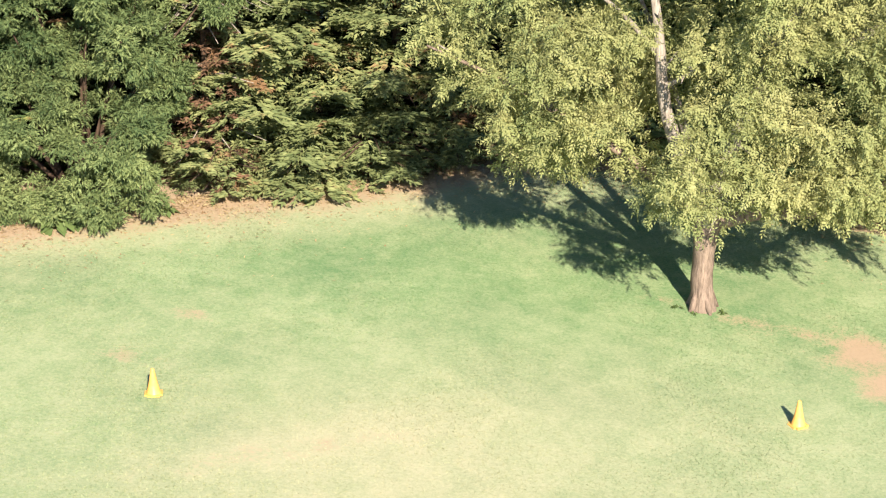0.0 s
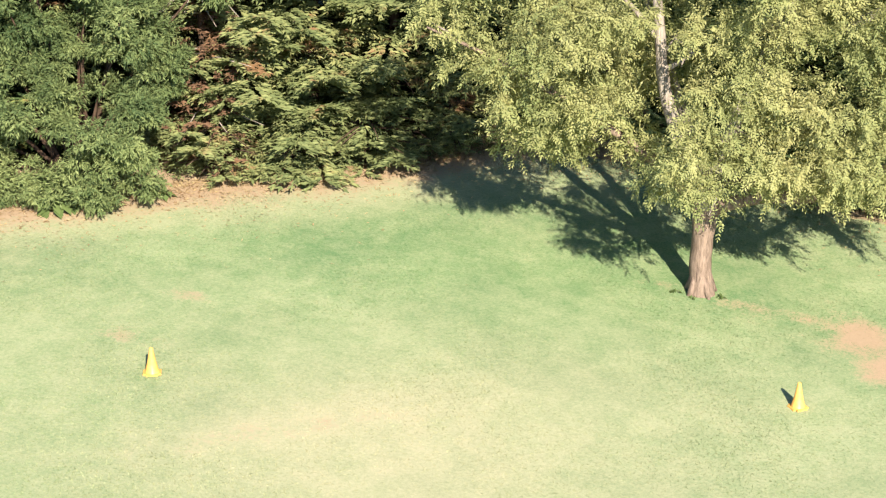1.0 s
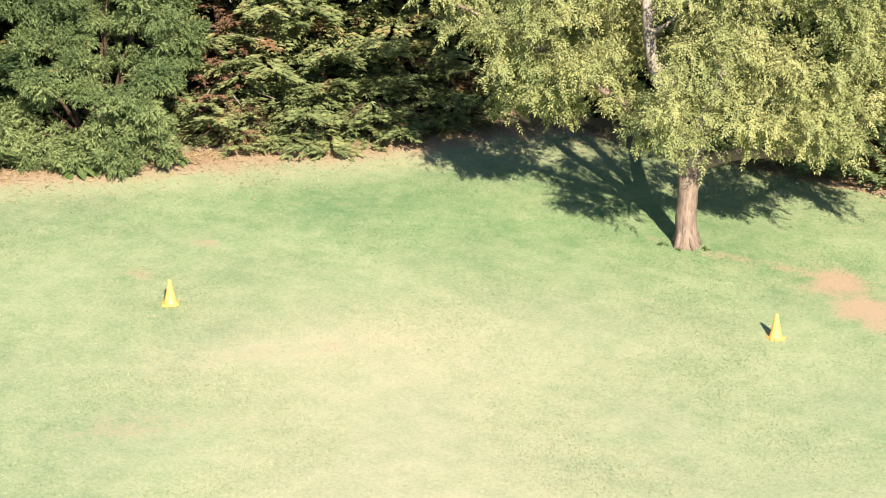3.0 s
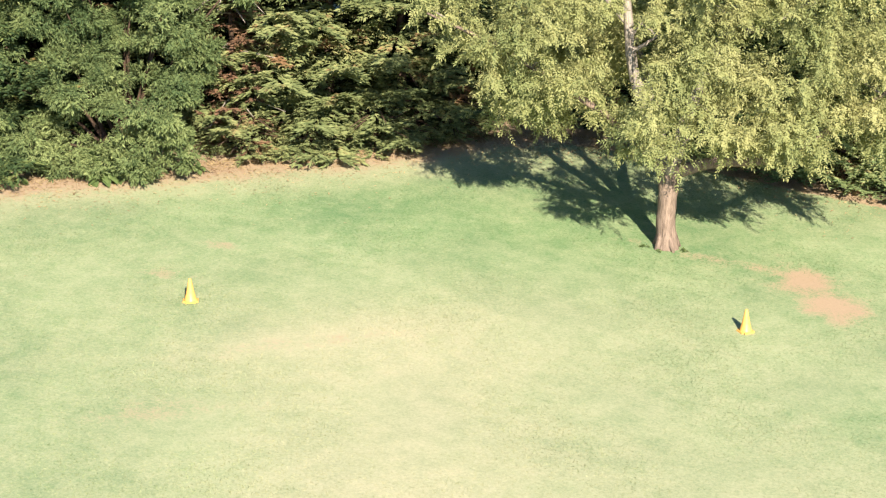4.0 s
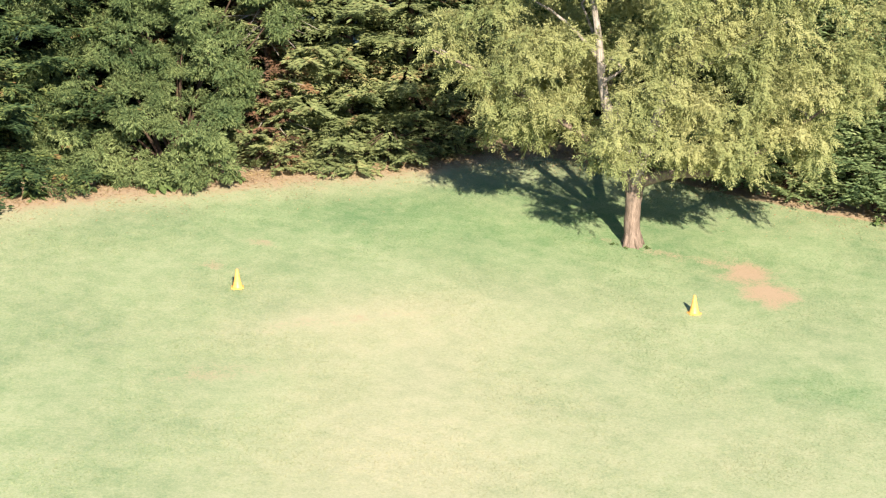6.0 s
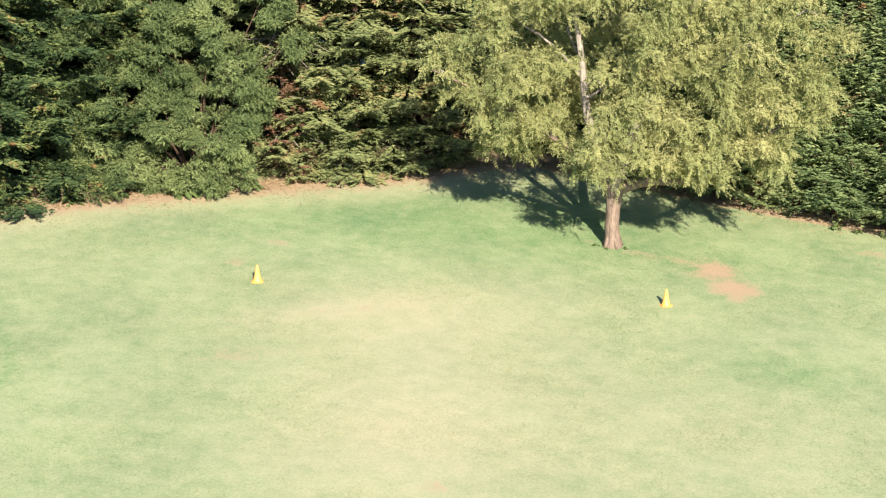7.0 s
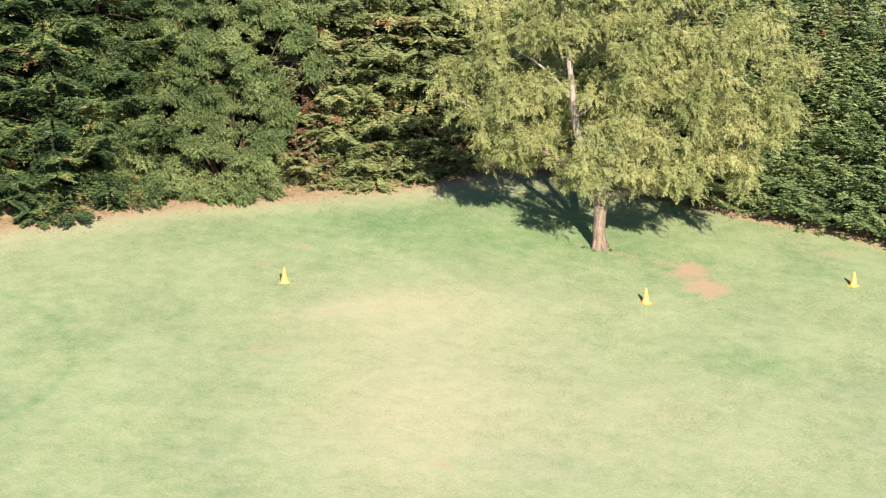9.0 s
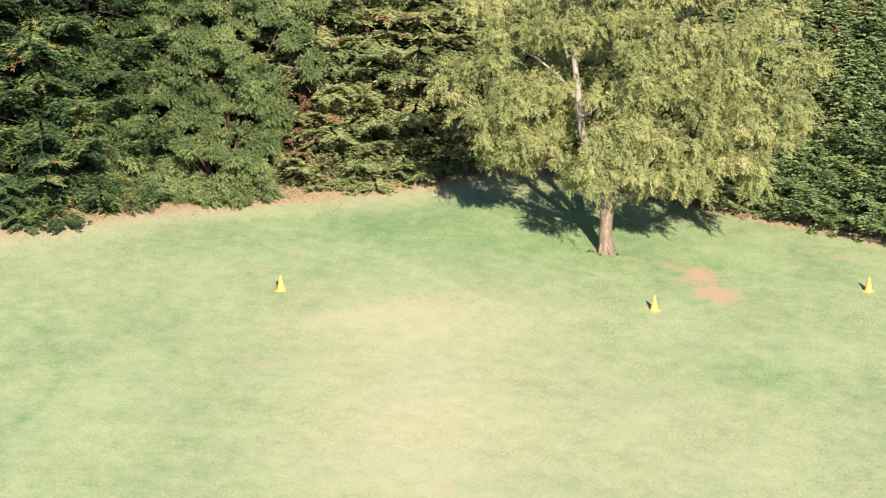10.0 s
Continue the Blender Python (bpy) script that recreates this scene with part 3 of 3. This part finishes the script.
# ---- dead conifer with bare twigs ----
def make_dead_conifer():
    tree = make_conifer(61, 4.6, 0.9, 60, M_DEAD, "dead conifer with red-brown needles and bare twigs", "", stubs=0, fan=0.35)
    tree.name = "dead_conifer"
    rnd = random.Random(61)
    for k in range(34):
        w = rnd.uniform(2.6, 5.9)
        d = np.array([math.cos(w), math.sin(w), rnd.uniform(-0.35, 0.25)])
        p = np.array([0, 0, rnd.uniform(3.7, 4.5) if k < 24 else rnd.uniform(1.0, 3.4)])
        bm = bmesh.new()
        tube(bm, [p, p + d * 0.5 + np.array([0, 0, 0.05]), p + d * rnd.uniform(0.9, 1.6) + np.array([0, 0, -0.12])], [0.025, 0.016, 0.006], 6)
        part("branch", bm, M_LIMB, tree, "bare grey branch")
    stand(tree, -5.75, 6.95, 0.4, 0.85)


make_dead_conifer()


# ---- weeds and litter along the trees ----
def make_weed(seed, x, y, size, leaves):
    rng = np.random.default_rng(seed)
    turn, lift = rng.uniform(0, 2 * math.pi, leaves), rng.uniform(0.3, 1.4, leaves)
    d = norm(np.stack([np.cos(turn), np.sin(turn), lift], 1))
    at = np.stack([np.cos(turn) * 0.06 * size, np.sin(turn) * 0.06 * size, rng.uniform(0.0, 0.5, leaves) * size], 1)
    sd = norm(np.cross(d, [0, 0, 1.0]))
    ln = size * rng.uniform(0.5, 0.95, leaves)
    a = kites(at, d, sd, ln * 0.55, ln * 0.34, 0.1)
    tip = norm(d + np.array([0, 0, -1.1]))
    b = kites(at + d * (ln * 0.3)[:, None], tip, sd, ln * 0.6, ln * 0.36, 0.1)
    v = np.concatenate([a, b])
    weed = new("weed")
    tagged(weed, "broad-leaved green weed at the lawn edge", "weed", "weeds at the lawn edge")
    array_mesh("leaves", v, quad_faces(len(v) // 4), M_WEED, weed)
    bm = bmesh.new()
    tube(bm, [(0, 0, -0.05), (0.01, 0, size * 0.3), (0.0, 0.01, size * 0.6)], [0.02 * size, 0.015 * size, 0.006 * size], 6)
    part("stem", bm, M_WEED, weed)
    stand(weed, x, y)


for i, (x, y, size, leaves) in enumerate(((-7.72, 4.48, 0.62, 22), (-7.5, 4.7, 0.45, 14), (-10.1, 3.15, 0.5, 16), (-9.14, 3.9, 0.3, 12), (-6.14, 5.45, 0.32, 12), (-4.1, 6.6, 0.25, 10), (8.0, 6.5, 0.3, 14), (8.53, 6.35, 0.24, 12), (9.13, 6.15, 0.3, 12), (2.25, 3.72, 0.16, 12), (2.95, 3.68, 0.14, 12), (2.5, 3.55, 0.12, 10))):
    make_weed(90 + i, x, y, size, leaves)


def make_litter():
    rng = np.random.default_rng(9)
    k = 26000
    x = rng.uniform(-16, 12, k)
    d = rng.exponential(0.55, k) - 0.5
    y = edge_y(x) - d
    keep = (x < 1.5) | (rng.random(k) < 0.35)
    x, y = x[keep], y[keep]
    k = len(x)
    turn = rng.uniform(0, 2 * math.pi, k)
    ahead = norm(np.stack([np.cos(turn), np.sin(turn), rng.uniform(-0.1, 0.5, k)], 1))
    side = norm(np.cross(ahead, np.array([0, 0, 1.0]) + rng.normal(0, 0.3, (k, 3))))
    ln = rng.uniform(0.03, 0.09, k)
    v = kites(np.stack([x, y, lie(x, y) + 0.012], 1), ahead, side, ln, ln * rng.uniform(0.12, 0.4, k))
    ob = array_mesh("litter", v, quad_faces(k), M_LITTER)
    tagged(ob, "dry straw and fallen brown needles along the trees", "litter", kind="stuff")


M_LITTER = leaf_material("dry_litter", [(0.2, (0.2, 0.11, 0.06)), (0.5, (0.42, 0.31, 0.17)), (0.85, (0.55, 0.47, 0.26))], 0.1)
make_litter()
